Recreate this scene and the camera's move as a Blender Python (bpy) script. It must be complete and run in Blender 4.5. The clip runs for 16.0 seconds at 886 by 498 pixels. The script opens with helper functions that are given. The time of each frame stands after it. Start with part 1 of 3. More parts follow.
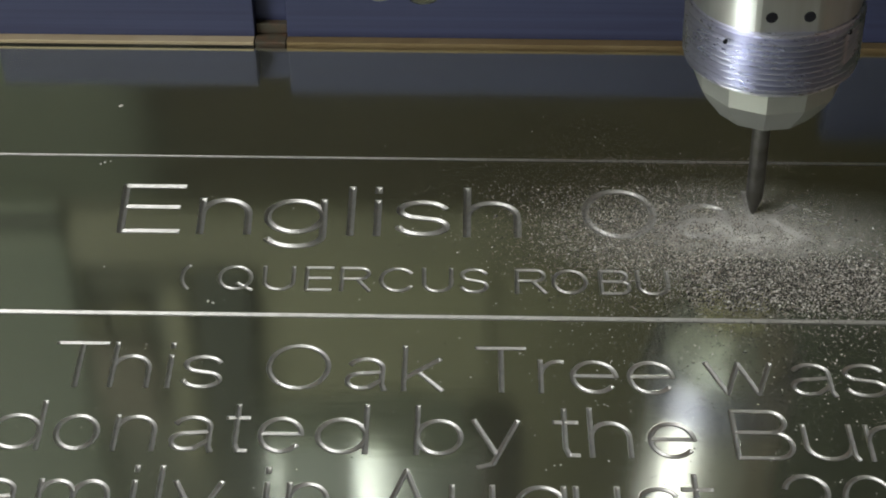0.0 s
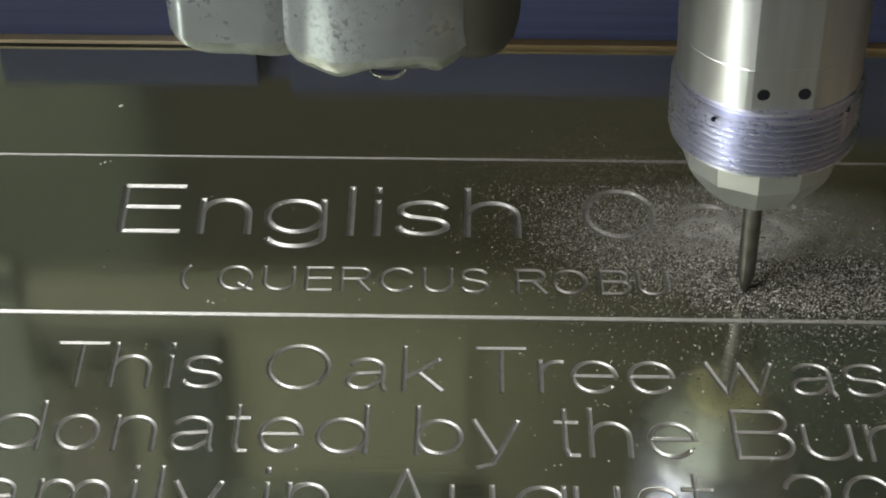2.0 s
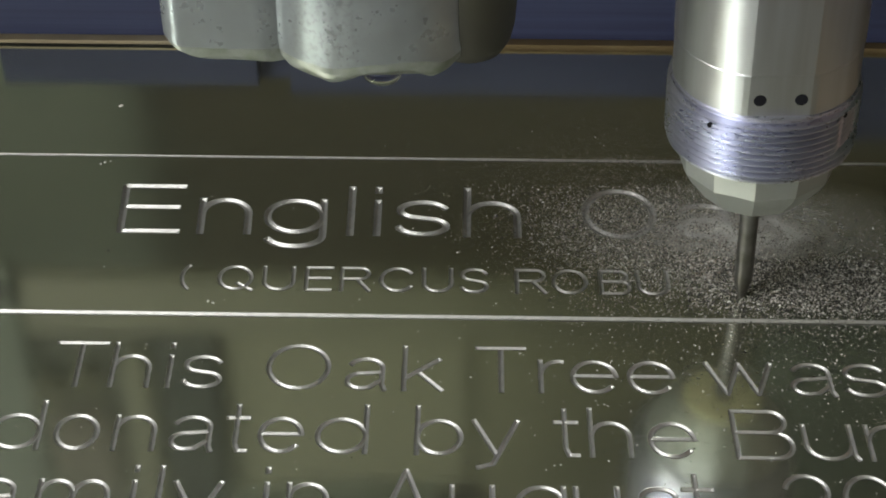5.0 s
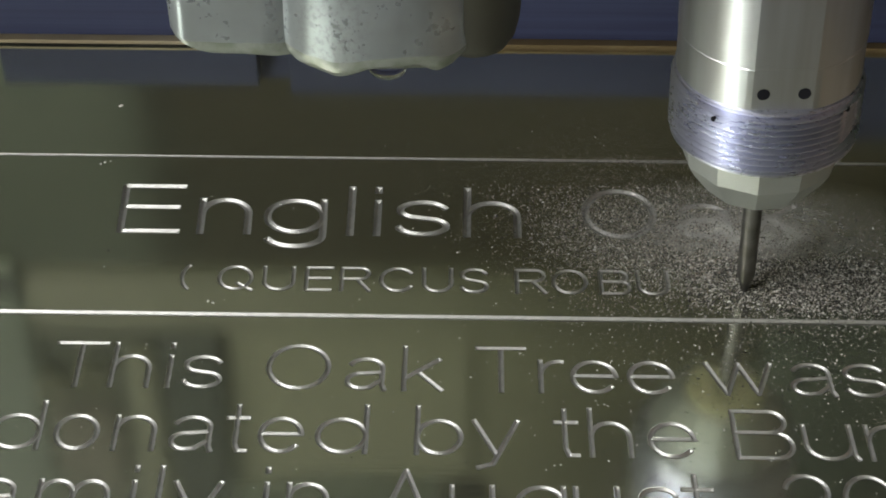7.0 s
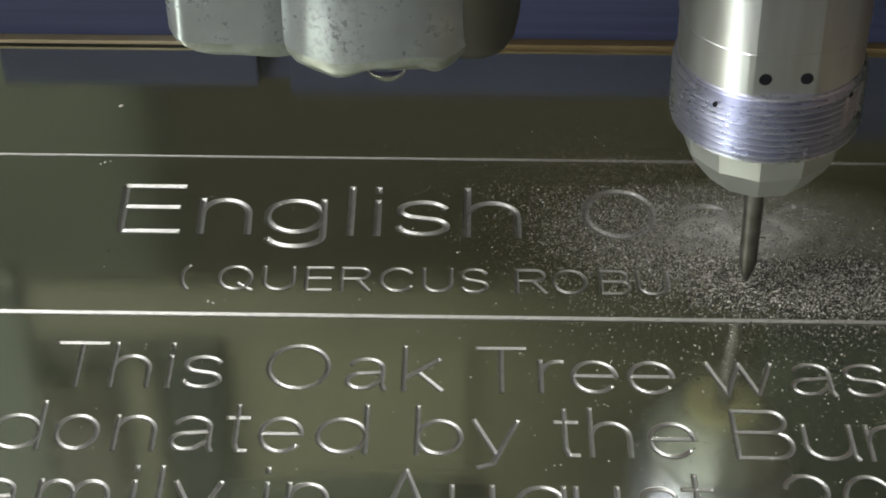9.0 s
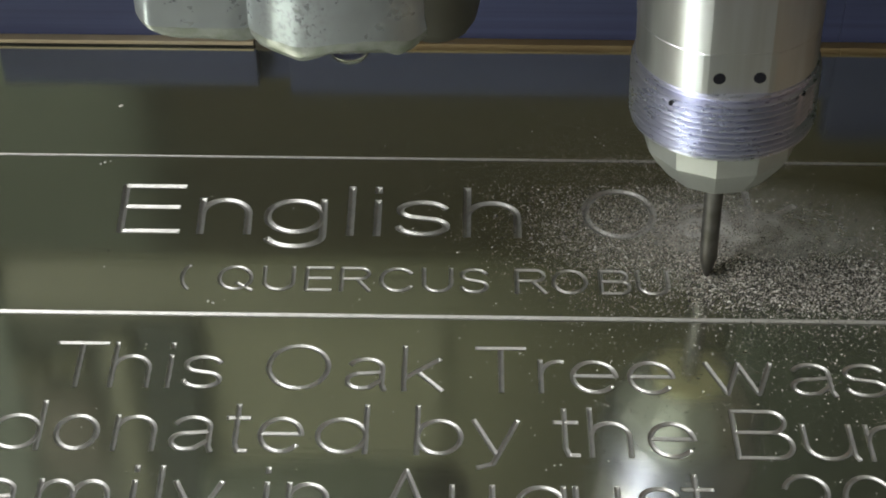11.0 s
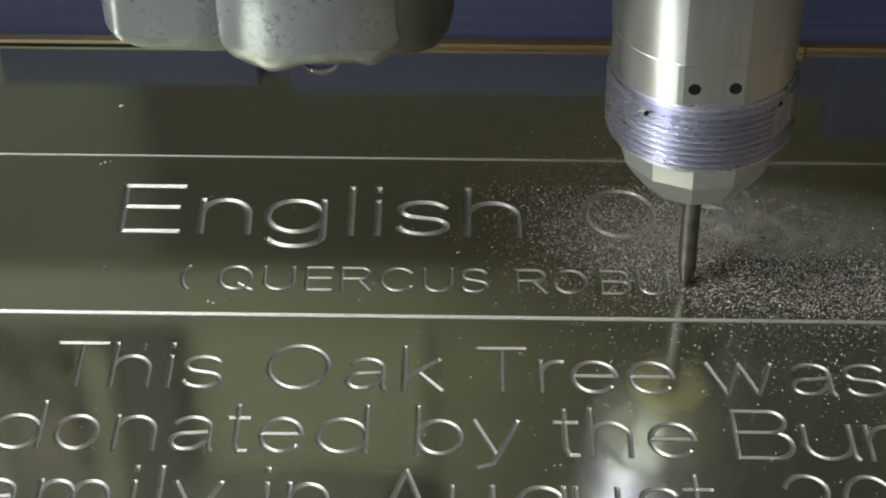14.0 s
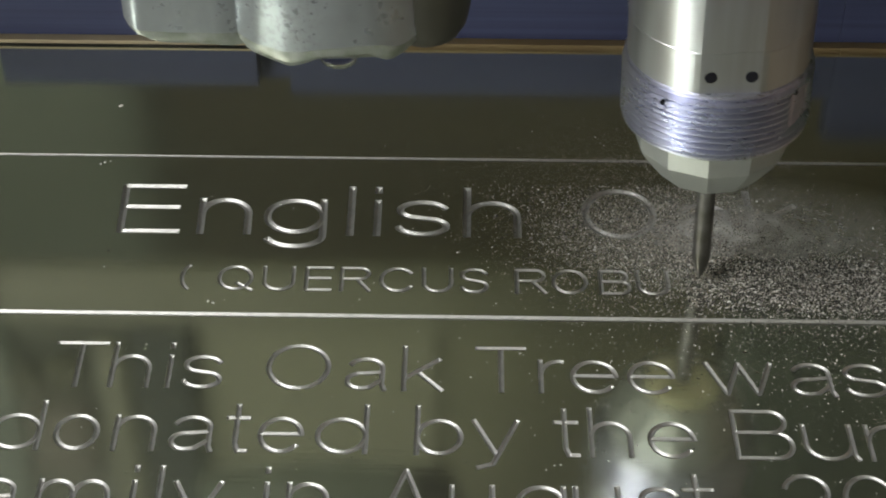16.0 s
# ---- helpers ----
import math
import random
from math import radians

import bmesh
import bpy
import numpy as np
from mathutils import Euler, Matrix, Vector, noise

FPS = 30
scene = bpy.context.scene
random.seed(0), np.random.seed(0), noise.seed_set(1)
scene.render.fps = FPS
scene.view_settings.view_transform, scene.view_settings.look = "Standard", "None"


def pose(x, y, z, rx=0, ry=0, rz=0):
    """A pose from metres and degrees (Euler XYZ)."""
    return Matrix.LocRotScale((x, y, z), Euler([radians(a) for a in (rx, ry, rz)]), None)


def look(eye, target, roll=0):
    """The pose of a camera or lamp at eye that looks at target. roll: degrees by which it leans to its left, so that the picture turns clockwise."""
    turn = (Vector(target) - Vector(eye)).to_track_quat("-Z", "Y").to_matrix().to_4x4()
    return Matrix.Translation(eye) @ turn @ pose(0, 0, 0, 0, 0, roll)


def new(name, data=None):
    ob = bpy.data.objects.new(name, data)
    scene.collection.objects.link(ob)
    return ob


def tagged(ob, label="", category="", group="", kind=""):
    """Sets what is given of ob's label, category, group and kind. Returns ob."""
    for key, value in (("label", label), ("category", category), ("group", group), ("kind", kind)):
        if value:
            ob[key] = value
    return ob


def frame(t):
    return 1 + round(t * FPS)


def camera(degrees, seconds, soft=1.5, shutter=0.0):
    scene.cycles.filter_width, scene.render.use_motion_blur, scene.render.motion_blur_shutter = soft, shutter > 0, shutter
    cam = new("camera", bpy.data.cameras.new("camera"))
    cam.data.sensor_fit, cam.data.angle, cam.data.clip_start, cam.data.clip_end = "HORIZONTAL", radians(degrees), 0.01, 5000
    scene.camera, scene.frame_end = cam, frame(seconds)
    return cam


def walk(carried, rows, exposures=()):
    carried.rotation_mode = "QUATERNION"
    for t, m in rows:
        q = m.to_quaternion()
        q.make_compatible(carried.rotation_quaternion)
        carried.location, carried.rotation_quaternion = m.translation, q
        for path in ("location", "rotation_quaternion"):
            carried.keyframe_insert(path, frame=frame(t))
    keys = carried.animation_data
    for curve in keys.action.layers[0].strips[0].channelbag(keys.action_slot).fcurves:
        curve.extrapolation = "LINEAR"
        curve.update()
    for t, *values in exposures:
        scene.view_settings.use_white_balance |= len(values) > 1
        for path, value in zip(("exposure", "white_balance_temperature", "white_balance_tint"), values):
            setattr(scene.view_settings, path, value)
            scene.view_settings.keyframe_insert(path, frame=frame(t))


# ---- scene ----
MM = 0.001

# ---- camera ----
cam = camera(31.3, 16.0, soft=1.9, shutter=0.5)
EYE = (0.00388, -0.22240, 0.17007)
walk(cam, [(0.0, look(EYE, (0, 0, 0), 0.1)), (16.0, look(EYE, (0, 0, 0), 0.1))], exposures=[(0.0, -0.18), (1.2, -0.16), (2.0, 0.0), (3.0, 0.05), (16.0, 0.05)])

# ---- light ----
world = bpy.data.worlds.new("workshop_air")
scene.world = world
world.use_nodes = True
world.node_tree.nodes["Background"].inputs[0].default_value = (0.60, 0.65, 0.72, 1)
world.node_tree.nodes["Background"].inputs[1].default_value = 0.05


def area_light(name, eye, target, wide, high, watts, colour):
    data = bpy.data.lights.new(name, "AREA")
    data.shape, data.size, data.size_y, data.energy, data.color = "RECTANGLE", wide, high, watts, colour
    ob = new(name, data)
    ob.matrix_world = look(eye, target)
    return ob


area_light("ceiling_lamp_glow", (-0.95, -0.45, 1.36), (-0.95, -0.45, 0), 0.9, 0.75, 21.5, (1.0, 0.98, 0.95))
area_light("window_glow", (-1.80, -1.45, 0.72), (0, 0, 0.55), 1.0, 0.9, 48, (0.92, 0.96, 1.0))


# ---- materials ----
def material(name, colour, rough=0.5, metal=0.0, spot=None, spot_size=40.0, amount=0.5, grain=0.0, grain_size=900.0,
             stretch=(1, 1, 1), rough_var=0.0, coat=0.0, transmission=0.0, ior=1.45, aniso=0.0, streaks=False):
    """A surface with a base colour broken up by large stains, fine grain relief and uneven gloss."""
    m = bpy.data.materials.new(name)
    m.use_nodes = True
    n, l = m.node_tree.nodes, m.node_tree.links
    b = n["Principled BSDF"]
    b.inputs["Base Color"].default_value = (*colour, 1)
    b.inputs["Roughness"].default_value, b.inputs["Metallic"].default_value = rough, metal
    b.inputs["Coat Weight"].default_value = coat
    b.inputs["Transmission Weight"].default_value, b.inputs["IOR"].default_value = transmission, ior
    b.inputs["Anisotropic"].default_value = aniso
    tc, mp = n.new("ShaderNodeTexCoord"), n.new("ShaderNodeMapping")
    mp.inputs["Scale"].default_value = stretch
    l.new(tc.outputs["Object"], mp.inputs["Vector"])
    big = n.new("ShaderNodeTexNoise")
    big.inputs["Scale"].default_value, big.inputs["Detail"].default_value = spot_size, 6
    l.new((mp if streaks else tc).outputs["Vector" if streaks else "Object"], big.inputs["Vector"])
    if spot:
        ramp, mix = n.new("ShaderNodeValToRGB"), n.new("ShaderNodeMix")
        ramp.color_ramp.elements[0].position, ramp.color_ramp.elements[1].position = 0.40, 0.68
        mix.data_type = "RGBA"
        mix.inputs["A"].default_value, mix.inputs["B"].default_value = (*colour, 1), (*spot, 1)
        scale = n.new("ShaderNodeMath")
        scale.operation = "MULTIPLY"
        scale.inputs[1].default_value = amount
        l.new(big.outputs["Fac"], ramp.inputs["Fac"])
        l.new(ramp.outputs["Color"], scale.inputs[0])
        l.new(scale.outputs[0], mix.inputs["Factor"])
        l.new(mix.outputs["Result"], b.inputs["Base Color"])
    fine = n.new("ShaderNodeTexNoise")
    fine.inputs["Scale"].default_value, fine.inputs["Detail"].default_value = grain_size, 4
    l.new(mp.outputs["Vector"], fine.inputs["Vector"])
    if grain:
        bump = n.new("ShaderNodeBump")
        bump.inputs["Strength"].default_value, bump.inputs["Distance"].default_value = grain, 0.0002
        l.new(fine.outputs["Fac"], bump.inputs["Height"])
        l.new(bump.outputs["Normal"], b.inputs["Normal"])
    if rough_var:
        span = n.new("ShaderNodeMapRange")
        span.inputs["From Min"].default_value, span.inputs["From Max"].default_value = 0.3, 0.7
        span.inputs["To Min"].default_value, span.inputs["To Max"].default_value = max(rough - rough_var, 0.02), rough + rough_var
        both = n.new("ShaderNodeMath")
        both.operation = "ADD"
        half = n.new("ShaderNodeMath")
        half.operation = "MULTIPLY"
        half.inputs[1].default_value = 0.5
        l.new(big.outputs["Fac"], both.inputs[0])
        l.new(fine.outputs["Fac"], both.inputs[1])
        l.new(both.outputs[0], half.inputs[0])
        l.new(half.outputs[0], span.inputs["Value"])
        l.new(span.outputs["Result"], b.inputs["Roughness"])
    return m


PLATE = material("polished_plate", (0.755, 0.78, 0.655), 0.13, 0.976, (0.68, 0.71, 0.575), 25, 0.6, 0.03, 500, (0.12, 2.5, 1), 0.05)
CUT = material("fresh_cut_metal", (0.50, 0.50, 0.49), 0.46, 1.0, (0.38, 0.38, 0.37), 700, 0.7, 0.22, 3000, (1, 1, 1), 0.08)
# paler copy of the brass: the left strip's stronger light is in its colour
LIT_BRASS = material("lit_brass_edge", (0.36, 0.30, 0.20), 0.5, 0.35, (0.28, 0.21, 0.12), 60, 0.7, 0.1, 900, (0.2, 1, 1), 0.1)
RUST = material("oily_rust", (0.042, 0.038, 0.025), 0.6, 0.0, (0.07, 0.035, 0.018), 400, 0.8, 0.2, 900)
BRASS = material("brass_edge", (0.21, 0.155, 0.078), 0.5, 0.55, (0.14, 0.09, 0.04), 60, 0.7, 0.1, 900, (0.2, 1, 1), 0.1)
BLUE = material("blue_paint", (0.037, 0.043, 0.088), 0.5, 0.0, (0.026, 0.030, 0.066), 300, 0.8, 0.06, 700, (0.03, 3, 3), 0.1, streaks=True)
STEEL = material("turned_steel", (0.60, 0.62, 0.65), 0.32, 1.0, (0.40, 0.39, 0.38), 190, 0.7, 0.0, 900, (1, 1, 0.05), 0.03, streaks=True)
COLLAR = material("threaded_aluminium", (0.55, 0.565, 0.68), 0.30, 1.0, (0.38, 0.39, 0.49), 160, 0.7, 0.0, 2500, (0.3, 0.3, 3), 0.08)
NUT = material("nut_steel", (0.33, 0.345, 0.34), 0.48, 0.85, (0.33, 0.34, 0.32), 150, 0.6, 0.05, 2500, (1, 1, 1), 0.08)
COLLET = material("collet_brass", (0.74, 0.70, 0.48), 0.5, 0.5, (0.5, 0.47, 0.33), 300, 0.5, 0.03, 3000)
CARBIDE = material("carbide", (0.092, 0.088, 0.08), 0.55, 1.0, (0.2, 0.2, 0.2), 300, 0.5, 0.03, 3000, (1, 1, 0.2), 0.05)
HOLE = material("hole_shadow_steel", (0.01, 0.01, 0.012), 0.9)
HOLE.node_tree.nodes["Principled BSDF"].inputs["Specular IOR Level"].default_value = 0.05
CASTING = material("worn_casting", (0.335, 0.365, 0.375), 0.31, 0.7, (0.25, 0.272, 0.272), 160, 0.6, 0.05, 900, (1, 1, 1), 0.08)
corroded = CASTING.node_tree
c_tex, c_map, c_ball = corroded.nodes.new("ShaderNodeTexCoord"), corroded.nodes.new("ShaderNodeMapping"), corroded.nodes.new("ShaderNodeTexGradient")
c_noise, c_ramp, c_mul, c_mix = corroded.nodes.new("ShaderNodeTexNoise"), corroded.nodes.new("ShaderNodeValToRGB"), corroded.nodes.new("ShaderNodeMath"), corroded.nodes.new("ShaderNodeMix")
c_ball.gradient_type, c_mul.operation, c_mix.data_type = "SPHERICAL", "MULTIPLY", "RGBA"
c_map.inputs["Location"].default_value, c_map.inputs["Scale"].default_value = (0.0672 * 150, 0.0110 * 80, -0.0580 * 60), (150, 80, 60)
c_noise.inputs["Scale"].default_value, c_noise.inputs["Detail"].default_value = 1300, 8
c_noise.inputs["Distortion"].default_value = 0.25
c_ramp.color_ramp.elements[0].position, c_ramp.color_ramp.elements[1].position = 0.47, 0.68
c_mix.inputs["B"].default_value = (0.11, 0.112, 0.11, 1)
was = corroded.nodes["Principled BSDF"].inputs["Base Color"].links[0].from_socket
corroded.links.new(c_tex.outputs["Object"], c_map.inputs["Vector"])
corroded.links.new(c_map.outputs["Vector"], c_ball.inputs["Vector"])
corroded.links.new(c_tex.outputs["Object"], c_noise.inputs["Vector"])
corroded.links.new(c_noise.outputs["Fac"], c_ramp.inputs["Fac"])
corroded.links.new(c_ball.outputs["Fac"], c_mul.inputs[0])
corroded.links.new(c_ramp.outputs["Color"], c_mul.inputs[1])
corroded.links.new(c_mul.outputs[0], c_mix.inputs["Factor"])
corroded.links.new(was, c_mix.inputs["A"])
corroded.links.new(c_mix.outputs["Result"], corroded.nodes["Principled BSDF"].inputs["Base Color"])
WETRIM = material("wet_green_rim", (0.225, 0.245, 0.220), 0.4, 0.3, (0.12, 0.14, 0.10), 420, 0.8, 0.35, 1300, (1, 1, 1), 0.05, coat=0.25)
# near-black olive that paints the shade on the foot's right end
FOOT_SHADE = material("foot_shade_olive", (0.026, 0.025, 0.015), 0.6, 0.0, (0.016, 0.015, 0.010), 90, 0.6, 0.1, 900)
DARK = material("gap_shade_black", (0.012, 0.012, 0.009), 0.8, 0.0, (0.05, 0.048, 0.04), 80, 0.5, 0.1, 900)
DARK.node_tree.nodes["Principled BSDF"].inputs["Specular IOR Level"].default_value = 0.12
BLUE.node_tree.nodes["Principled BSDF"].inputs["Specular IOR Level"].default_value = 0.3
WATER = material("clear_coolant", (1, 1, 1), 0.0, 0.0, transmission=1.0, ior=1.33)


def chips(name, tones):
    """Loose swarf: every grain has one of a few tones."""
    m = material(name, (0.27, 0.27, 0.24), 0.55)
    geo, ramp = m.node_tree.nodes.new("ShaderNodeNewGeometry"), m.node_tree.nodes.new("ShaderNodeValToRGB")
    ramp.color_ramp.interpolation = "CONSTANT"
    for at, tone in tones:
        stop = ramp.color_ramp.elements[0] if at == 0.0 else ramp.color_ramp.elements.new(at)
        stop.color = (*tone, 1)
    ramp.color_ramp.elements.remove(ramp.color_ramp.elements[-1])
    m.node_tree.links.new(geo.outputs["Random Per Island"], ramp.inputs["Fac"])
    m.node_tree.links.new(ramp.outputs["Color"], m.node_tree.nodes["Principled BSDF"].inputs["Base Color"])
    return m


# two tone mixes by cluster, the second one browner
CHIP = chips("grey_swarf", ((0.0, (0.012, 0.012, 0.010)), (0.45, (0.08, 0.077, 0.066)), (0.58, (0.17, 0.15, 0.125)), (0.72, (0.33, 0.32, 0.29)), (0.92, (0.55, 0.54, 0.50))))
BROWN_CHIP = chips("brown_swarf", ((0.0, (0.012, 0.011, 0.008)), (0.46, (0.10, 0.088, 0.07)), (0.60, (0.21, 0.175, 0.14)), (0.76, (0.36, 0.33, 0.29)), (0.93, (0.54, 0.52, 0.48))))
FLAKE = material("bright_flake", (0.52, 0.52, 0.48), 0.5, 0.2, (0.36, 0.36, 0.33), 900, 0.6)
WALL = material("olive_wall_paint", (0.070, 0.063, 0.030), 0.8, 0.0, (0.052, 0.047, 0.022), 1.5, 0.6, 0.2, 60)
CEILING = material("ceiling_paint", (0.62, 0.64, 0.50), 0.8, 0.0, (0.48, 0.52, 0.38), 1.5, 0.5, 0.2, 60)
BROWN = material("brown_wood_panel", (0.52, 0.37, 0.27), 0.6, 0.0, (0.42, 0.29, 0.20), 4, 0.6, 0.2, 60, (1, 1, 0.1))
ENAMEL = material("grey_green_enamel", (0.112, 0.112, 0.064), 0.6, 0.0, (0.090, 0.091, 0.050), 15, 0.6, 0.1, 300)
PALE = material("pale_green_enamel", (0.19, 0.215, 0.165), 0.4, 0.0, (0.125, 0.15, 0.112), 3, 0.5, 0.1, 60)
GREEN = material("dark_green_enamel", (0.074, 0.090, 0.067), 0.5, 0.0, (0.056, 0.069, 0.050), 15, 0.6, 0.1, 300)
DEEP = material("deep_green_enamel", (0.030, 0.036, 0.027), 0.7, 0.0, (0.020, 0.025, 0.019), 25, 0.7, 0.1, 300)
RAIL = material("olive_rail_paint", (0.082, 0.082, 0.046), 0.6, 0.0, (0.066, 0.067, 0.037), 15, 0.6, 0.1, 300)
DULL = material("dull_olive_paint", (0.064, 0.068, 0.050), 0.6, 0.0, (0.042, 0.049, 0.036), 15, 0.6, 0.1, 300)
TAN = material("worn_tan_paint", (0.095, 0.085, 0.064), 0.6, 0.0, (0.065, 0.061, 0.045), 60, 0.7, 0.1, 300)
CREAM = material("cream_wall_paint", (0.60, 0.59, 0.54), 0.8, 0.0, (0.5, 0.49, 0.44), 1.5, 0.5, 0.2, 60)
FLOOR = material("workshop_floor", (0.14, 0.14, 0.13), 0.6, 0.0, (0.08, 0.08, 0.075), 2.5, 0.7, 0.2, 60)
BED = material("machine_bed", (0.17, 0.17, 0.17), 0.5, 0.6, (0.11, 0.11, 0.11), 20, 0.6, 0.1, 300)
for m in (DEEP, DULL, GREEN, TAN):
    m.node_tree.nodes["Principled BSDF"].inputs["Specular IOR Level"].default_value = 0.2
GLOW = bpy.data.materials.new("lamp_diffuser")
GLOW.use_nodes = True
GLOW.node_tree.nodes["Principled BSDF"].inputs["Emission Color"].default_value = (1, 0.98, 0.94, 1)
GLOW.node_tree.nodes["Principled BSDF"].inputs["Emission Strength"].default_value = 3.0


# ---- mesh helpers ----
def part(name, bm, mat, parent=None, label="", smooth=False, crease=30):
    me = bpy.data.meshes.new(name)
    bm.normal_update()
    for f in bm.faces:
        f.smooth = smooth
    for e in bm.edges:
        e.smooth = e.calc_face_angle(0.0) < math.radians(crease)
    bm.to_mesh(me)
    bm.free()
    me.materials.append(mat)
    ob = new(name, me)
    ob.parent = parent
    return tagged(ob, label)


def box(x0, y0, z0, x1, y1, z1, bevel=0.0, segments=2):
    bm = bmesh.new()
    bmesh.ops.create_cube(bm, size=1)
    bmesh.ops.transform(bm, verts=bm.verts, matrix=Matrix.Translation(((x0 + x1) / 2, (y0 + y1) / 2, (z0 + z1) / 2))
                        @ Matrix.Diagonal((x1 - x0, y1 - y0, z1 - z0, 1)))
    if bevel:
        bmesh.ops.bevel(bm, geom=bm.edges[:], offset=bevel, segments=segments, affect="EDGES", profile=0.5)
    return bm


def lathe(profile, steps, turn=0.0, closed=True):
    """A body of revolution about z; profile: (radius, height) from bottom to top."""
    bm = bmesh.new()
    rings = []
    for r, h in profile:
        rings.append([bm.verts.new((r * math.cos(turn + 2 * math.pi * k / steps), r * math.sin(turn + 2 * math.pi * k / steps), h))
                      for k in range(steps)])
    for a, b in zip(rings, rings[1:]):
        for k in range(steps):
            bm.faces.new((a[k], a[(k + 1) % steps], b[(k + 1) % steps], b[k]))
    if closed:
        bm.faces.new(rings[0][::-1])
        bm.faces.new(rings[-1])
    return bm


# ---- the room round the machine ----
def room():
    tagged(part("floor", box(-2.0, -2.2, -1.0, 2.0, 2.1, -0.9), FLOOR), "dark grey concrete workshop floor", "floor", kind="structure")
    tagged(part("ceiling", box(-2.0, -2.2, 1.85, 2.0, 2.1, 1.95), CEILING), "plain pale olive workshop ceiling", "ceiling", kind="structure")
    tagged(part("wall_north", box(-2.0, 1.95, -0.9, 2.0, 2.05, 1.85), WALL), "olive painted workshop wall behind the machine", "wall", kind="structure")
    tagged(part("wall_south", box(-2.0, -2.2, -0.9, 2.0, -2.1, 1.85), CREAM), "cream painted workshop wall", "wall", kind="structure")
    tagged(part("wall_east", box(1.9, -2.1, -0.9, 2.0, 1.95, 1.85), BROWN), "brown wood panelled workshop wall", "wall", kind="structure")
    tagged(part("wall_west", box(-2.0, -2.1, -0.9, -1.9, 1.95, 1.85), WALL), "olive painted workshop wall", "wall", kind="structure")
    lamp = tagged(new("ceiling_lamp"), "flat white office lamp hung from the workshop ceiling", "ceiling lamp")
    part("frame", box(-1.43, -0.86, 1.40, -0.47, -0.04, 1.499, 0.005), CEILING, lamp)
    for x, y in ((-1.15, -0.45), (-0.75, -0.45)):
        part("hanging_rod", box(x - 0.006, y - 0.006, 1.4985, x + 0.006, y + 0.006, 1.851), STEEL, lamp)
    part("diffuser", box(-1.40, -0.825, 1.372, -0.50, -0.075, 1.399, 0.004), GLOW, lamp, "glowing white diffuser")
    win = tagged(new("window_1"), "daylit window in the workshop wall", "window", kind="structure")
    part("pane", box(-1.899, -1.90, 0.27, -1.885, -1.00, 1.17), GLOW, win, "bright overcast daylight behind glass")
    for y0, y1, z0, z1 in ((-1.96, -1.901, 0.21, 1.23), (-0.999, -0.94, 0.21, 1.23), (-1.90, -1.00, 0.21, 0.269), (-1.90, -1.00, 1.171, 1.23)):
        part("window_frame", box(-1.899, y0, z0, -1.86, y1, z1, 0.004), CEILING, win)


room()


def cabinet():
    thing = tagged(new("cabinet"), "tall pale green metal cabinet against the workshop wall", "cabinet")
    part("body", box(-1.75, 1.90, -0.9, -0.53, 1.948, 1.83, 0.01), PALE, thing)
    for x in (-1.74, -1.095):
        door = part("door", box(x, 1.878, -0.80, x + 0.585, 1.899, 1.81, 0.006), PALE, thing)
        part("handle", box(x + 0.53, 1.855, 0.15, x + 0.55, 1.877, 0.30, 0.004), STEEL, door)


cabinet()


def machine_bed():
    bed = tagged(new("machine_bed"), "dark steel bed of the engraving machine", "machine bed")
    part("table_top", box(-0.45, -0.35, -0.043, 0.45, 0.40, -0.003, 0.002), BED, bed)
    part("pedestal", box(-0.35, -0.28, -0.9, 0.35, 0.33, -0.043, 0.004), BED, bed)


machine_bed()

# ---- the engraved plaque ----
TAU = 2 * math.pi


def arc(cx, cy, rx, ry, a, b, n=18):
    return [(cx + rx * math.cos(math.radians(a + (b - a) * k / n)), cy + ry * math.sin(math.radians(a + (b - a) * k / n))) for k in range(n + 1)]


X = 0.70


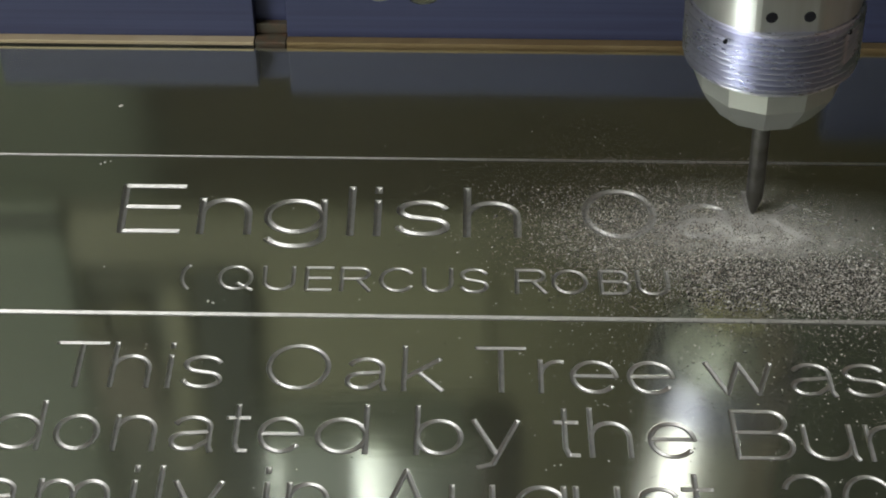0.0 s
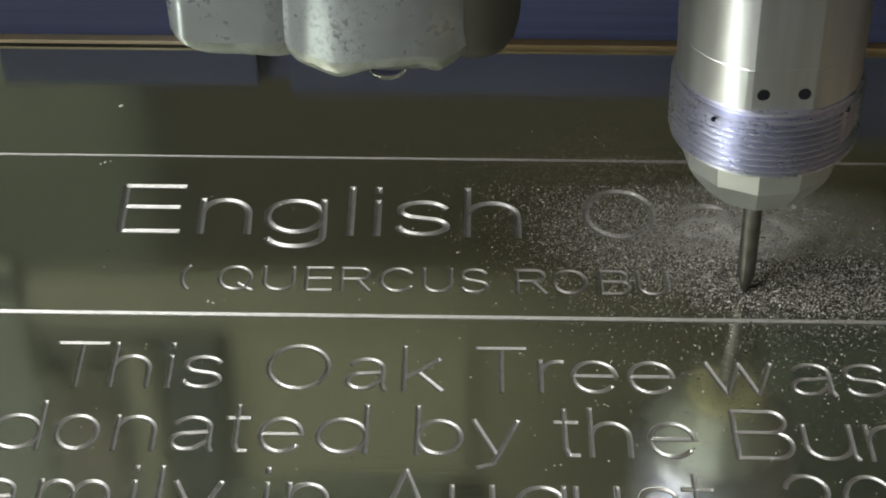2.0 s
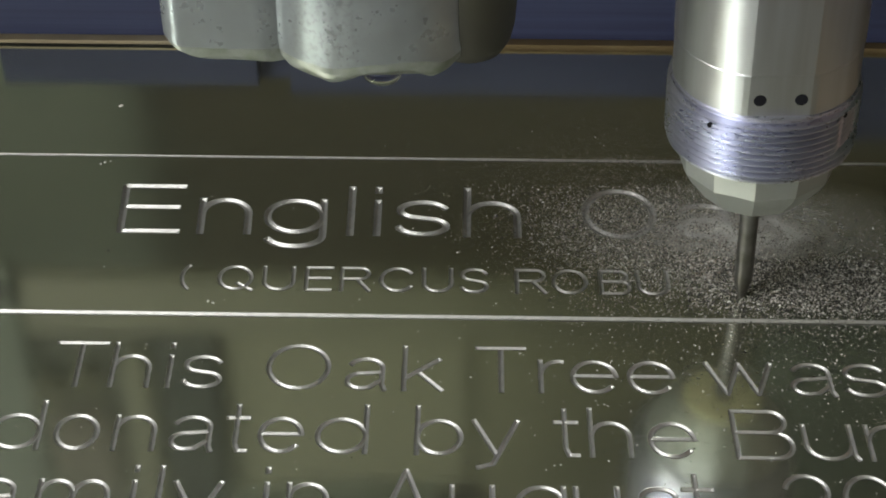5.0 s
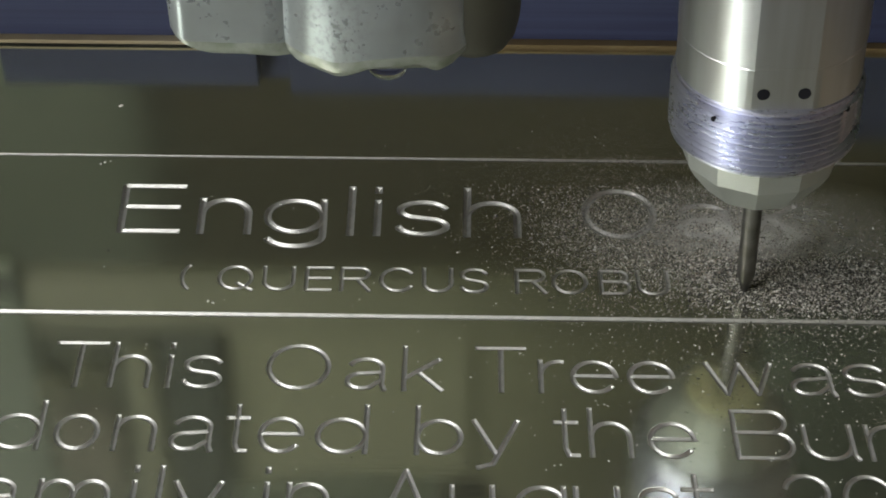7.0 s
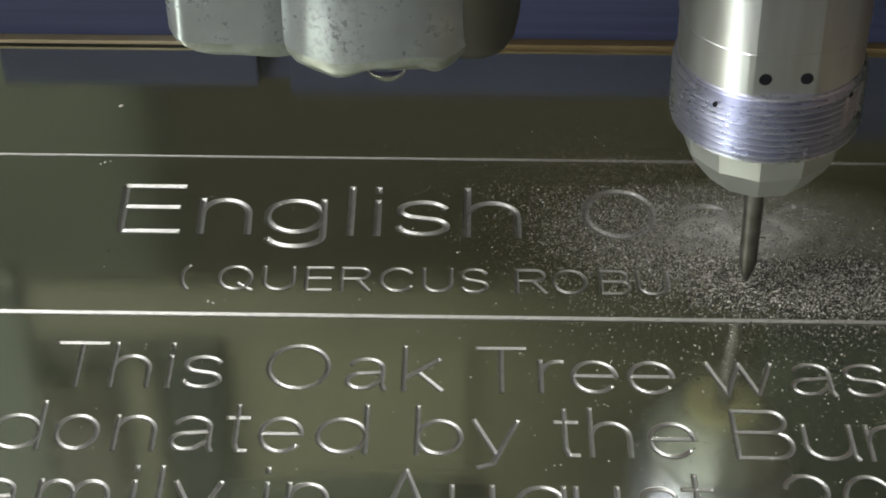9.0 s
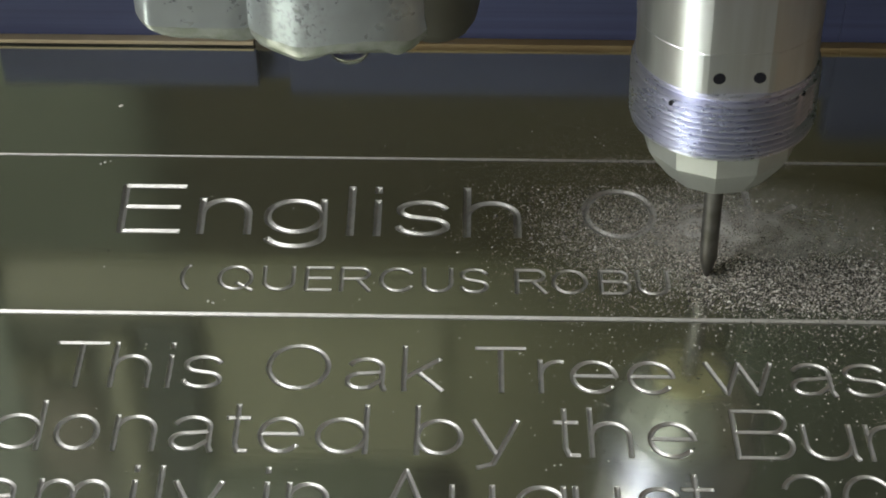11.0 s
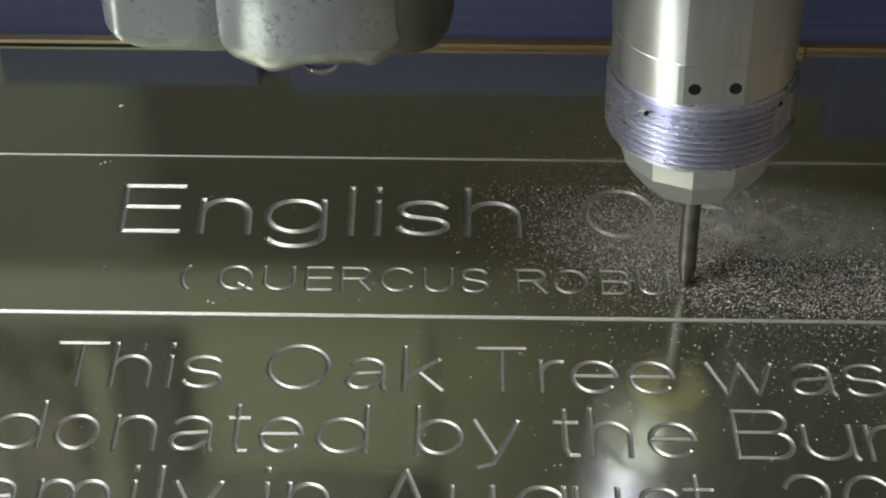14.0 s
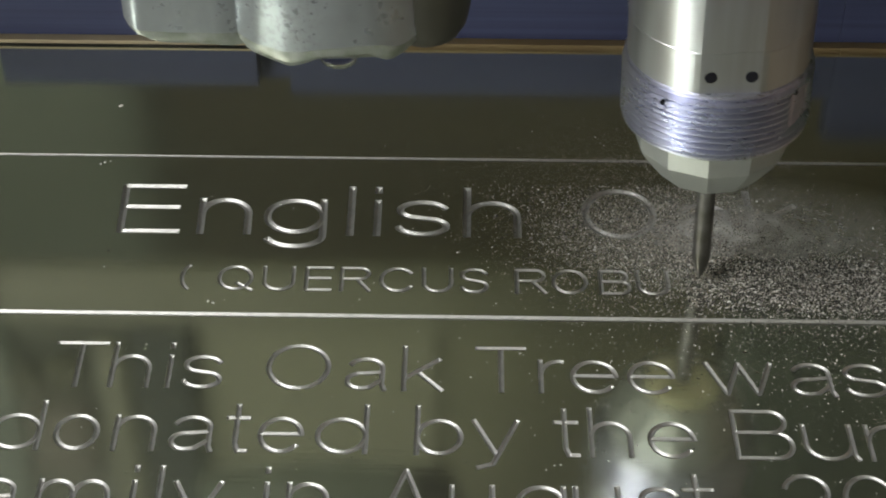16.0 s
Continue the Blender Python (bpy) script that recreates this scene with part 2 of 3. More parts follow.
def strokes(ch):
    """The cutter's strokes of a letter: x from 0 to 1 across it, y 0 at the baseline and 1 at the capitals' top."""
    arch = [(0, 0.40)] + arc(0.5, 0.40, 0.5, 0.30, 170, 0) + [(1, 0)]
    if ch in "SR2" or ch == "B":
        return {"S": [arc(0.5, 0.755, 0.46, 0.245, 20, 235) + arc(0.5, 0.25, 0.48, 0.25, 55, -160)],
                "R": [[(0, 0), (0, 1), (0.6, 1)] + arc(0.68, 0.76, 0.3, 0.24, 90, -90) + [(0, 0.52)], [(0.55, 0.52), (1, 0)]],
                "2": [arc(0.5, 0.7, 0.46, 0.3, 165, -30) + [(0, 0), (1, 0)]],
                "B": [[(0, 0), (0, 1), (0.6, 1)] + arc(0.65, 0.77, 0.28, 0.23, 90, -90) + [(0, 0.54)],
                      [(0.6, 0.54)] + arc(0.68, 0.27, 0.32, 0.27, 90, -90) + [(0, 0)]]}[ch]
    return {
        "E": [[(1, 1), (0, 1), (0, 0), (0.95, 0)], [(0.05, 0.53), (0.92, 0.53)]],
        "n": [[(0, 0), (0, X)], arch],
        "h": [[(0, 0), (0, 1)], arch],
        "m": [[(0, 0), (0, X)], [(0, 0.42)] + arc(0.25, 0.42, 0.25, 0.28, 170, 0) + [(0.5, 0)],
              [(0.5, 0.42)] + arc(0.75, 0.42, 0.25, 0.28, 170, 0) + [(1, 0)]],
        "g": [arc(0.5, 0.36, 0.5, 0.34, 0, 360, 32), [(1, X), (1, -0.02)] + arc(0.5, -0.05, 0.5, 0.24, 0, -155)],
        "l": [[(0.5, 0), (0.5, 1)]],
        "i": [[(0.5, 0), (0.5, X)], [(0.5, 0.94), (0.5, 1)]],
        "s": [arc(0.5, 0.525, 0.46, 0.175, 20, 235) + arc(0.5, 0.175, 0.48, 0.175, 55, -165)],
        "O": [arc(0.5, 0.5, 0.5, 0.5, 0, 360, 40)],
        "0": [arc(0.5, 0.5, 0.5, 0.5, 0, 360, 40)],
        "o": [arc(0.5, 0.35, 0.5, 0.35, 0, 360, 32)],
        "a": [arc(0.5, 0.5, 0.44, 0.2, 155, 0) + [(0.94, 0.1), (1, 0)],
              [(0.94, 0.40), (0.45, 0.36)] + arc(0.36, 0.19, 0.36, 0.17, 95, 270) + [(0.6, 0.04), (0.94, 0.22)]],
        "k": [[(0, 0), (0, 1)], [(0.93, X), (0.03, 0.27)], [(0.36, 0.42), (1, 0)]],
        "(": [arc(1.3, 0.5, 1.3, 0.62, 125, 235)],
        "Q": [arc(0.5, 0.5, 0.5, 0.5, 0, 360, 40), [(0.6, 0.25), (1.02, -0.03)]],
        "U": [[(0, 1), (0, 0.36)] + arc(0.5, 0.36, 0.5, 0.36, 180, 360) + [(1, 1)]],
        "u": [[(0, X), (0, 0.3)] + arc(0.46, 0.3, 0.46, 0.3, 180, 350), [(0.94, X), (0.94, 0.1), (1, 0)]],
        "C": [arc(0.5, 0.5, 0.5, 0.5, 38, 322, 30)],
        "T": [[(0, 1), (1, 1)], [(0.5, 1), (0.5, 0)]],
        "r": [[(0, 0), (0, X)], [(0, 0.42)] + arc(0.85, 0.38, 0.85, 0.32, 170, 80)],
        "e": [[(0.02, 0.37), (0.97, 0.37)], arc(0.5, 0.35, 0.5, 0.35, 4, 318, 30)],
        "w": [[(0, X), (0.27, 0), (0.5, X), (0.75, 0), (1, X)]],
        "d": [arc(0.5, 0.35, 0.5, 0.35, 0, 360, 32), [(1, 0), (1, 1)]],
        "b": [arc(0.5, 0.35, 0.5, 0.35, 0, 360, 32), [(0, 0), (0, 1)]],
        "t": [[(0.42, 0.97), (0.42, 0.14), (0.58, 0), (0.95, 0)], [(0, X), (0.95, X)]],
        "y": [[(0, X), (0.48, 0.03)], [(1, X), (0.42, -0.2), (0.1, -0.27)]],
        "A": [[(0, 0), (0.5, 1), (1, 0)], [(0.2, 0.36), (0.8, 0.36)]],
    }[ch]


# each row: baseline, capital height, groove half width, depth, letters with the x of both sides (millimetres)
ROWS = [
    (4.3, 13.9, 0.64, 0.40, [("E", -58.7, -48.1), ("n", -44.2, -35.7), ("g", -32.2, -22.0), ("l", -17.4, -16.5), ("i", -12.5, -11.7),
                             ("s", -8.4, 0.6), ("h", 4.2, 13.3), ("O", 25.7, 38.1), ("a", 42.8, 51.6), ("k", 55.7, 64.5)]),
    (-11.9, 6.1, 0.31, 0.19, [("(", -45.0, -43.0), ("Q", -38.5, -33.0), ("U", -30.7, -25.7), ("E", -23.4, -19.1), ("R", -17.3, -12.6),
                              ("C", -10.5, -4.8), ("U", -3.1, 1.6), ("S", 3.3, 7.8), ("R", 12.9, 17.7), ("O", 19.2, 24.8), ("B", 27.4, 32.2),
                              ("U", 33.8, 38.9)]),
    (-36.8, 10.2, 0.385, 0.26, [("T", -62.1, -54.3), ("h", -52.6, -46.8), ("i", -43.8, -43.1), ("s", -41.1, -35.1), ("O", -27.5, -17.9),
                              ("a", -14.7, -8.8), ("k", -5.6, 0.3), ("T", 6.2, 13.7), ("r", 16.3, 19.7), ("e", 21.4, 28.3), ("e", 30.5, 37.4),
                              ("w", 43.0, 53.3), ("a", 56.4, 62.8), ("s", 64.9, 71.2)]),
    (-51.0, 10.2, 0.385, 0.26, [("d", -68.7, -61.3), ("o", -58.7, -52.4), ("n", -49.5, -43.6), ("a", -40.8, -34.7), ("t", -32.3, -29.2),
                              ("e", -27.2, -20.9), ("d", -18.4, -11.0), ("b", -3.1, 3.6), ("y", 5.7, 12.3), ("t", 18.2, 21.5), ("h", 23.6, 29.5),
                              ("e", 32.6, 39.3), ("B", 45.7, 54.2), ("u", 56.3, 63.8), ("r", 66.0, 70.1)]),
    (-65.0, 10.3, 0.385, 0.26, [("a", -68.2, -61.9), ("m", -58.4, -48.3), ("i", -44.9, -44.2), ("l", -41.1, -40.4), ("y", -38.4, -31.7),
                              ("i", -25.3, -24.6), ("n", -21.6, -16.0), ("A", -7.8, -1.0), ("u", 2.4, 8.7), ("g", 12.1, 18.9), ("u", 20.7, 27.2),
                              ("s", 30.1, 35.6), ("t", 36.6, 40.9), ("2", 51.3, 58.1), ("0", 60.2, 67.7)]),
]
RULES = [(28.3, 0.40, 0.14), (-18.8, 0.55, 0.33)]  # the two ruled lines: y, half width, depth
FX0, FX1, FY0, FY1, STEP, BLOCK = -90.0, 90.0, -68.6, 31.0, 0.1, 12


def plaque():
    thing = tagged(new("plaque"), "polished olive-silver metal plaque with engraved lettering, wet with swarf", "plaque")
    nx, ny = int(round((FX1 - FX0) / STEP)) + 1, int(round((FY1 - FY0) / STEP)) + 1
    xs, ys = np.linspace(FX0, FX1, nx), np.linspace(FY0, FY1, ny)
    z = np.zeros((ny, nx))
    owner = np.zeros((ny, nx), int)
    names = ["plate"]

    def cut(lines, half, deep):
        names.append("letter")
        pts = np.array([p for line in lines for p in line])
        i0, i1 = np.searchsorted(xs, [pts[:, 0].min() - 2 * half, pts[:, 0].max() + 2 * half])
        j0, j1 = np.searchsorted(ys, [pts[:, 1].min() - 2 * half, pts[:, 1].max() + 2 * half])
        i0, j0 = max(i0 - 1, 0), max(j0 - 1, 0)
        gx, gy = np.meshgrid(xs[i0:i1 + 1], ys[j0:j1 + 1])
        dist = np.full(gx.shape, 9.0)
        for line in lines:
            for (ax, ay), (bx, by) in zip(line, line[1:]):
                dx, dy = bx - ax, by - ay
                n = math.hypot(dx, dy)
                if n < 1e-4:
                    continue
                along = ((gx - ax) * dx + (gy - ay) * dy) / n
                over = np.maximum(np.maximum(-along, along - n), 0)
                side = np.abs((gx - ax) * dy - (gy - ay) * dx) / n
                d = np.hypot(side, over)
                if (ax, ay) == line[0]:
                    d = np.where(along < 0, np.maximum(side, -along), d)
                if (bx, by) == line[-1]:
                    d = np.where(along > n, np.maximum(side, along - n), d)
                dist = np.minimum(dist, d)
        wall = np.clip((half - dist) / (half * 0.80), 0, 1)
        groove = -deep * (0.6 * wall + 0.4 * wall * wall * (3 - 2 * wall)) - 0.10 * deep * np.clip(1 - dist / half, 0, 1)
        z[j0:j1 + 1, i0:i1 + 1] = np.minimum(z[j0:j1 + 1, i0:i1 + 1], groove)
        part_of = owner[j0:j1 + 1, i0:i1 + 1]
        part_of[dist < half + 0.2] = len(names) - 1

    for base, cap, half, deep, letters in ROWS:
        for ch, x0, x1 in letters:
            lean = (0.02 if cap > 12 else 0.008) * min(x0, 0)
            cut([[(x0 + u * (x1 - x0) + lean * (v - 0.5), base + v * cap) for u, v in line] for line in strokes(ch)], half, deep)
    for y, half, deep in RULES:
        cut([[(FX0 - 2, y), (FX1 + 2, y)]], half, deep)
        names[-1] = "ruled_line"
    co = np.empty((ny, nx, 3))
    co[..., 0], co[..., 1], co[..., 2] = xs[None, :], ys[:, None], z
    co = (co * MM).reshape(-1, 3)
    idx = np.arange(nx * ny).reshape(ny, nx)
    quads = np.stack([idx[:-1, :-1], idx[:-1, 1:], idx[1:, 1:], idx[1:, :-1]], -1).reshape(-1, 4)
    own = owner[:-1, :-1].reshape(-1)
    # plain blocks of the sheet, away from any groove, become one face each
    by, bx = (ny - 1) // BLOCK, (nx - 1) // BLOCK
    busy = (owner[:-1, :-1].reshape(by, BLOCK, bx, BLOCK) > 0).any((1, 3))
    fine = np.repeat(np.repeat(busy, BLOCK, 0), BLOCK, 1).reshape(-1)
    corner = idx[::BLOCK, ::BLOCK]
    whole = np.stack([corner[:-1, :-1], corner[:-1, 1:], corner[1:, 1:], corner[1:, :-1]], -1)[~busy]
    quads, own = np.concatenate([quads[fine], whole]), np.concatenate([own[fine], np.zeros(len(whole), int)])
    sunk = (z.reshape(-1)[quads] < -0.004).any(1)
    for k, name in enumerate(names):
        mine = np.nonzero(own == k)[0]
        if not len(mine):
            continue
        used, inv = np.unique(quads[mine], return_inverse=True)
        me = bpy.data.meshes.new(name)
        me.vertices.add(len(used))
        me.vertices.foreach_set("co", co[used].ravel())
        me.loops.add(len(mine) * 4)
        me.loops.foreach_set("vertex_index", inv.ravel().astype(np.int32))
        me.polygons.add(len(mine))
        me.polygons.foreach_set("loop_start", np.arange(0, len(mine) * 4, 4, dtype=np.int32))
        me.polygons.foreach_set("loop_total", np.full(len(mine), 4, np.int32))
        me.polygons.foreach_set("use_smooth", np.ones(len(mine), bool))
        me.materials.append(PLATE)
        me.materials.append(CUT)
        me.polygons.foreach_set("material_index", sunk[mine].astype(np.int32))
        me.update(calc_edges=True)
        ob = new(name, me)
        ob.parent = thing
        if k:
            tagged(ob, "engraved ruled groove" if name == "ruled_line" else "engraved single-stroke letter groove")
    # the rest of the sheet round the lettering
    x0, x1, y0, y1 = -0.150, 0.150, -0.110, 0.0694
    for name, b in (("margin", (x0, FY1 * MM, x1, y1)), ("margin", (x0, y0, x1, FY0 * MM)),
                    ("margin", (x0, FY0 * MM, FX0 * MM, FY1 * MM)), ("margin", (FX1 * MM, FY0 * MM, x1, FY1 * MM))):
        part(name, box(b[0], b[1], -0.003, b[2], b[3], 0.0), PLATE, thing)
    part("core", box(FX0 * MM, FY0 * MM, -0.003, FX1 * MM, FY1 * MM, -0.001), PLATE, thing)
    return owner


OWNER = plaque()


# ---- blue stop blocks on brass strips behind the plaque ----
def stop_block(x0, x1, high, deep=0.0050, inset=0.0, brass=None):
    thing = tagged(new("stop_block"), "blue painted stop block on a thin brass strip behind the plaque", "stop block", "blue stop blocks")
    part("brass_strip", box(x0, 0.0700, -0.003, x1, 0.0774, 0.0011, 0.00012), brass or BRASS, thing, "thin brass strip with bright edge")
    if brass:
        # black strip added as the shade in the gap before the brass
        part("rubber_seal", box(x0, 0.0695, -0.003, x1, 0.06996, 0.0003), DARK, thing, "thin black strip painted as the shade in the gap")
    part("block", box(x0 + inset, 0.0724, 0.0011, x1 + 0.0, 0.0724 + deep, high, 0.00015), BLUE, thing)


stop_block(-0.150, -0.0415, 0.0112, inset=0.0530, brass=LIT_BRASS)
stop_block(-0.0345, 0.08268, 0.0130)
stop_block(0.0827, 0.150, 0.0235)
STRIP_END = part("brass_nub", box(0.0736, 0.0692, 0.0, 0.0751, 0.06995, 0.0017, 0.0003), BRASS)
tagged(STRIP_END, "small bright brass nub against the stop strip", "brass nub")
BACK = tagged(part("back_plate", box(-0.0985, 0.0776, -0.003, 0.40, 0.35, 0.0040, 0.0003), BLUE), "blue painted machine table surface", "machine table")
part("gap_block", box(-0.0414, 0.0758, 0.0012, -0.0346, 0.0775, 0.0112, 0.0001), BLUE, BACK)
part("filler", box(-0.0413, 0.0738, 0.0011, -0.0347, 0.0757, 0.0034, 0.0002), RUST, BACK, "oily rusty gap")
part("filler", box(-0.0413, 0.0702, -0.003, -0.0347, 0.0774, 0.0010, 0.0002), RUST, BACK, "oily rusty gap")


# ---- the moving head ----
def engraving_head():
    head = tagged(new("engraving_head"), "silver engraving spindle with threaded collar beside a wet grey metal foot", "engraving head")
    facing = math.radians(-90 + 0.5)
    fd = Vector((math.cos(facing), math.sin(facing), 0))
    r = 0.0142
    bm = lathe([(0.0140, 0.0447), (0.0141, 0.0452), (0.0141, 0.0460), (r - 0.0001, 0.0518), (r - 0.0002, 0.0519), (r - 0.0002, 0.0521), (r, 0.0522), (r, 0.249)], 96)
    for v in bm.verts:
        lim = math.cos(math.radians(19)) * (r - 0.0002 if v.co.z < 0.052 else r + 0.00005)
        d = v.co.xy.dot(fd.xy) - lim
        if d > 0:
            v.co -= fd * d
    housing = part("spindle_housing", bm, STEEL, head, "turned steel housing with a flat", True, 8)
    side = Vector((-fd.y, fd.x, 0))
    for s in (-1, 1):
        bm = lathe([(0.00095, -0.0004), (0.00095, 0.00004), (0.0008, 0.00007)], 20)
        m = Matrix.Translation(fd * (math.cos(math.radians(19)) * (r - 0.0002)) + side * s * 0.0030 + Vector((0, 0, 0.0478))) @ fd.to_track_quat("Z", "Y").to_matrix().to_4x4()
        bmesh.ops.transform(bm, matrix=m, verts=bm.verts)
        part("screw_hole", bm, HOLE, housing, "dark pin hole")
    rc = 0.0148
    prof = [(0.0120, 0.0335), (rc - 0.0006, 0.03355), (rc - 0.0003, 0.0338), (rc - 0.0003, 0.0342)]
    h = 0.0345
    while h < 0.0438:
        prof += [(rc - 0.00090, h), (rc, h + 0.00040), (rc, h + 0.00052), (rc - 0.00090, h + 0.00092)]
        h += 0.00106
    prof += [(rc - 0.0003, 0.0446), (0.0144, 0.0450), (0.0141, 0.0451)]
    bm = lathe(prof, 144)
    # a shallow spanner flat breaks the thread
    for at, z0, z1 in ((57, 0.0366, 0.0428),):
        out = Vector((math.cos(facing + math.radians(at)), math.sin(facing + math.radians(at)), 0))
        for v in bm.verts:
            d = v.co.dot(out) - math.cos(math.radians(19)) * rc
            if d > 0 and z0 < v.co.z < z1:
                v.co -= out * d
    collar = part("threaded_collar", bm, COLLAR, head, "bluish silver threaded collar", True)
    for at, z in ((-41, 0.0424), (45, 0.0432)):
        out = Vector((math.cos(facing + math.radians(at)), math.sin(facing + math.radians(at)), 0))
        bm = lathe([(0.0004, -0.0004), (0.0004, 0.00004), (0.0003, 0.00006)], 12)
        bmesh.ops.transform(bm, matrix=Matrix.Translation(out * (rc + 0.0) + Vector((0, 0, z))) @ out.to_track_quat("Z", "Y").to_matrix().to_4x4(), verts=bm.verts)
        part("pin_hole", bm, HOLE, collar, "tiny dark pin hole")
    bm = lathe([(0.0020, 0.0240), (0.0030, 0.0228), (0.0076, 0.0228), (0.0086, 0.0234), (0.0114, 0.0272), (0.0124, 0.0290), (0.0129, 0.0337)], 12, math.radians(-99))
    part("collet_nut", bm, NUT, head, "faceted steel collet nut", True, 21)
    part("collet", lathe([(0.0018, 0.0224), (0.0066, 0.0224), (0.0070, 0.02275), (0.0070, 0.0229)], 40), COLLET, head, "pale brassy collet face", True)
    part("cutter", lathe([(0.0002, -0.0002), (0.0006, 0.0006), (0.0011, 0.0024), (0.00155, 0.0040), (0.00155, 0.0228)], 24), CARBIDE, head, "slim carbide cutter", True)

    for ob in [o for o in head.children]:
        ob.matrix_basis = pose(0, 0, 0, 0, -1.9, 0)

    # the foot: a rounded casting with a lumpy wet lower edge
    bm = bmesh.new()
    plan = [(-0.0262, 0.0045), (-0.0262, 0.003), (-0.0262, 0.0)]
    plan += [(-0.0232 + 0.003 * math.cos(q), -0.0055 + 0.003 * math.sin(q)) for q in np.linspace(math.pi, 1.5 * math.pi, 10)]
    plan += [(-0.0232 + 0.0122 * k / 8, -0.0085) for k in range(1, 9)]
    plan += [(0.0046 + 0.0150 * math.cos(q), -0.0035 + 0.0098 * math.sin(q)) for q in np.linspace(math.radians(206), 2 * math.pi, 44)]
    plan += [(0.0196, 0.001), (0.0194, 0.003), (0.0186, 0.0046), (0.012, 0.0047), (0.0, 0.0047), (-0.013, 0.0047)]
    n = len(plan)
    rings = []
    for j, (up, shrink) in enumerate(((0.0, 0.90), (0.0005, 0.955), (0.0012, 0.985), (0.0024, 1.0), (0.005, 1.0), (0.012, 1.0), (0.060, 1.0), (0.201, 1.0))):
        ring = []
        for x, y in plan:
            low = -0.0021 * math.exp(-((x + 0.0012) / (0.0042 if x > -0.0012 else 0.0062)) ** 2) - 0.0020 * math.exp(-((x - 0.0154) / 0.0026) ** 2) + 0.0022 * math.exp(-((x + 0.0262) / 0.0022) ** 2) + 0.0006 * (0.5 + 0.5 * math.tanh((x + 0.006) / 0.002))
            wobble = 0.00014 * noise.noise(Vector((x * 380, y * 380, j * 0.4)))
            ring.append(bm.verts.new((x * shrink + wobble, y * shrink + wobble, up + (low + 2.2 * wobble) * math.exp(-up / 0.004))))
        rings.append(ring)
    for a, b in zip(rings[3:], rings[4:]):
        for k in range(n):
            bm.faces.new((a[k], a[(k + 1) % n], b[(k + 1) % n], b[k]))
    bm.faces.new(rings[-1])
    rim = bmesh.new()
    low = [[rim.verts.new(v.co) for v in ring] for ring in rings[:4]]
    for a, b in zip(low, low[1:]):
        for k in range(n):
            rim.faces.new((a[k], a[(k + 1) % n], b[(k + 1) % n], b[k]))
    rim.faces.new(low[0][::-1])
    bmesh.ops.delete(bm, geom=[v for v in bm.verts if not v.link_faces], context="VERTS")
    for m in (bm, rim):
        bmesh.ops.transform(m, matrix=Matrix.Translation((-0.0658, 0, 0.0503)), verts=m.verts)
    foot = part("foot", bm, CASTING, head, "grey mottled metal foot", True)
    part("wet_rim", rim, WETRIM, foot, "greenish wet lower edge", True)
    for dx, low, rr in ((0.0070, 0.0501, 0.0026),):
        bm = bmesh.new()
        bmesh.ops.create_uvsphere(bm, u_segments=24, v_segments=14, radius=rr)
        bmesh.ops.transform(bm, matrix=Matrix.Translation((-0.0665 + dx, -0.0105, low)) @ Matrix.Diagonal((1.1, 0.8, 0.75, 1)), verts=bm.verts)
        part("water_drop", bm, WATER, foot, "clear hanging drop of coolant", True)
    # added dark body: the foot's right side turned from the light, painted dark
    bm = lathe([(0.0020, 0.0482), (0.0036, 0.0486), (0.0052, 0.0496), (0.0064, 0.0516), (0.0070, 0.0545), (0.0072, 0.0580), (0.0072, 0.249)], 48)
    bmesh.ops.transform(bm, matrix=Matrix.Translation((-0.0658 + 0.0188, -0.0016, 0)), verts=bm.verts)
    part("rubber_hose", bm, FOOT_SHADE, head, "dark rounded right end of the foot, shade put into its colour", True)
    # the slide that carries spindle and foot
    part("bracket", box(-0.094, -0.008, 0.250, -0.045, 0.060, 0.265, 0.003), ENAMEL, head, "pale clamp bracket")
    part("bracket", box(-0.018, -0.016, 0.250, 0.010, 0.060, 0.280, 0.003), ENAMEL, head, "pale clamp bracket")
    part("slide", box(-0.1030, 0.060, 0.0597, 0.0190, 0.080, 0.300, 0.003), ENAMEL, head, "pale olive machine slide")
    part("motor_cover", box(0.0195, 0.052, 0.054, 0.140, 0.080, 0.300, 0.004), GREEN, head, "dark green motor cover")
    part("slide_rib", box(-0.050, 0.0582, 0.060, -0.046, 0.0598, 0.290, 0.0007), ENAMEL, head)
    part("cross_rail", box(-0.1500, 0.0574, 0.0425, 0.0190, 0.0600, 0.0595, 0.0012, 4), RAIL, head, "olive lower cross rail")
    part("rail_cover", box(-0.1160, 0.057, 0.060, -0.1032, 0.080, 0.300, 0.0012), DEEP, head, "deep green rail cover")
    clamp = part("clamp_plate", box(-0.1446, 0.060, 0.062, -0.1164, 0.080, 0.300, 0.0012), DULL, head, "dull olive clamp plate")
    part("pad", box(-0.1440, 0.0572, 0.084, -0.1290, 0.0598, 0.112, 0.0008), TAN, clamp, "pale brown worn pad")
    part("pad", box(-0.1250, 0.0580, 0.066, -0.1190, 0.0598, 0.128, 0.0008), ENAMEL, clamp, "pale olive raised strip")
    for x, z in ((-0.1425, 0.0775), (-0.1330, 0.0745)):
        bm = lathe([(0.0034, 0.0), (0.0042, 0.0006), (0.0042, 0.0034), (0.0036, 0.0042), (0.0022, 0.0042), (0.0020, 0.0015)], 28)
        bmesh.ops.transform(bm, matrix=Matrix.Translation((x, 0.060, z)) @ Euler((math.pi / 2, 0, 0)).to_matrix().to_4x4(), verts=bm.verts)
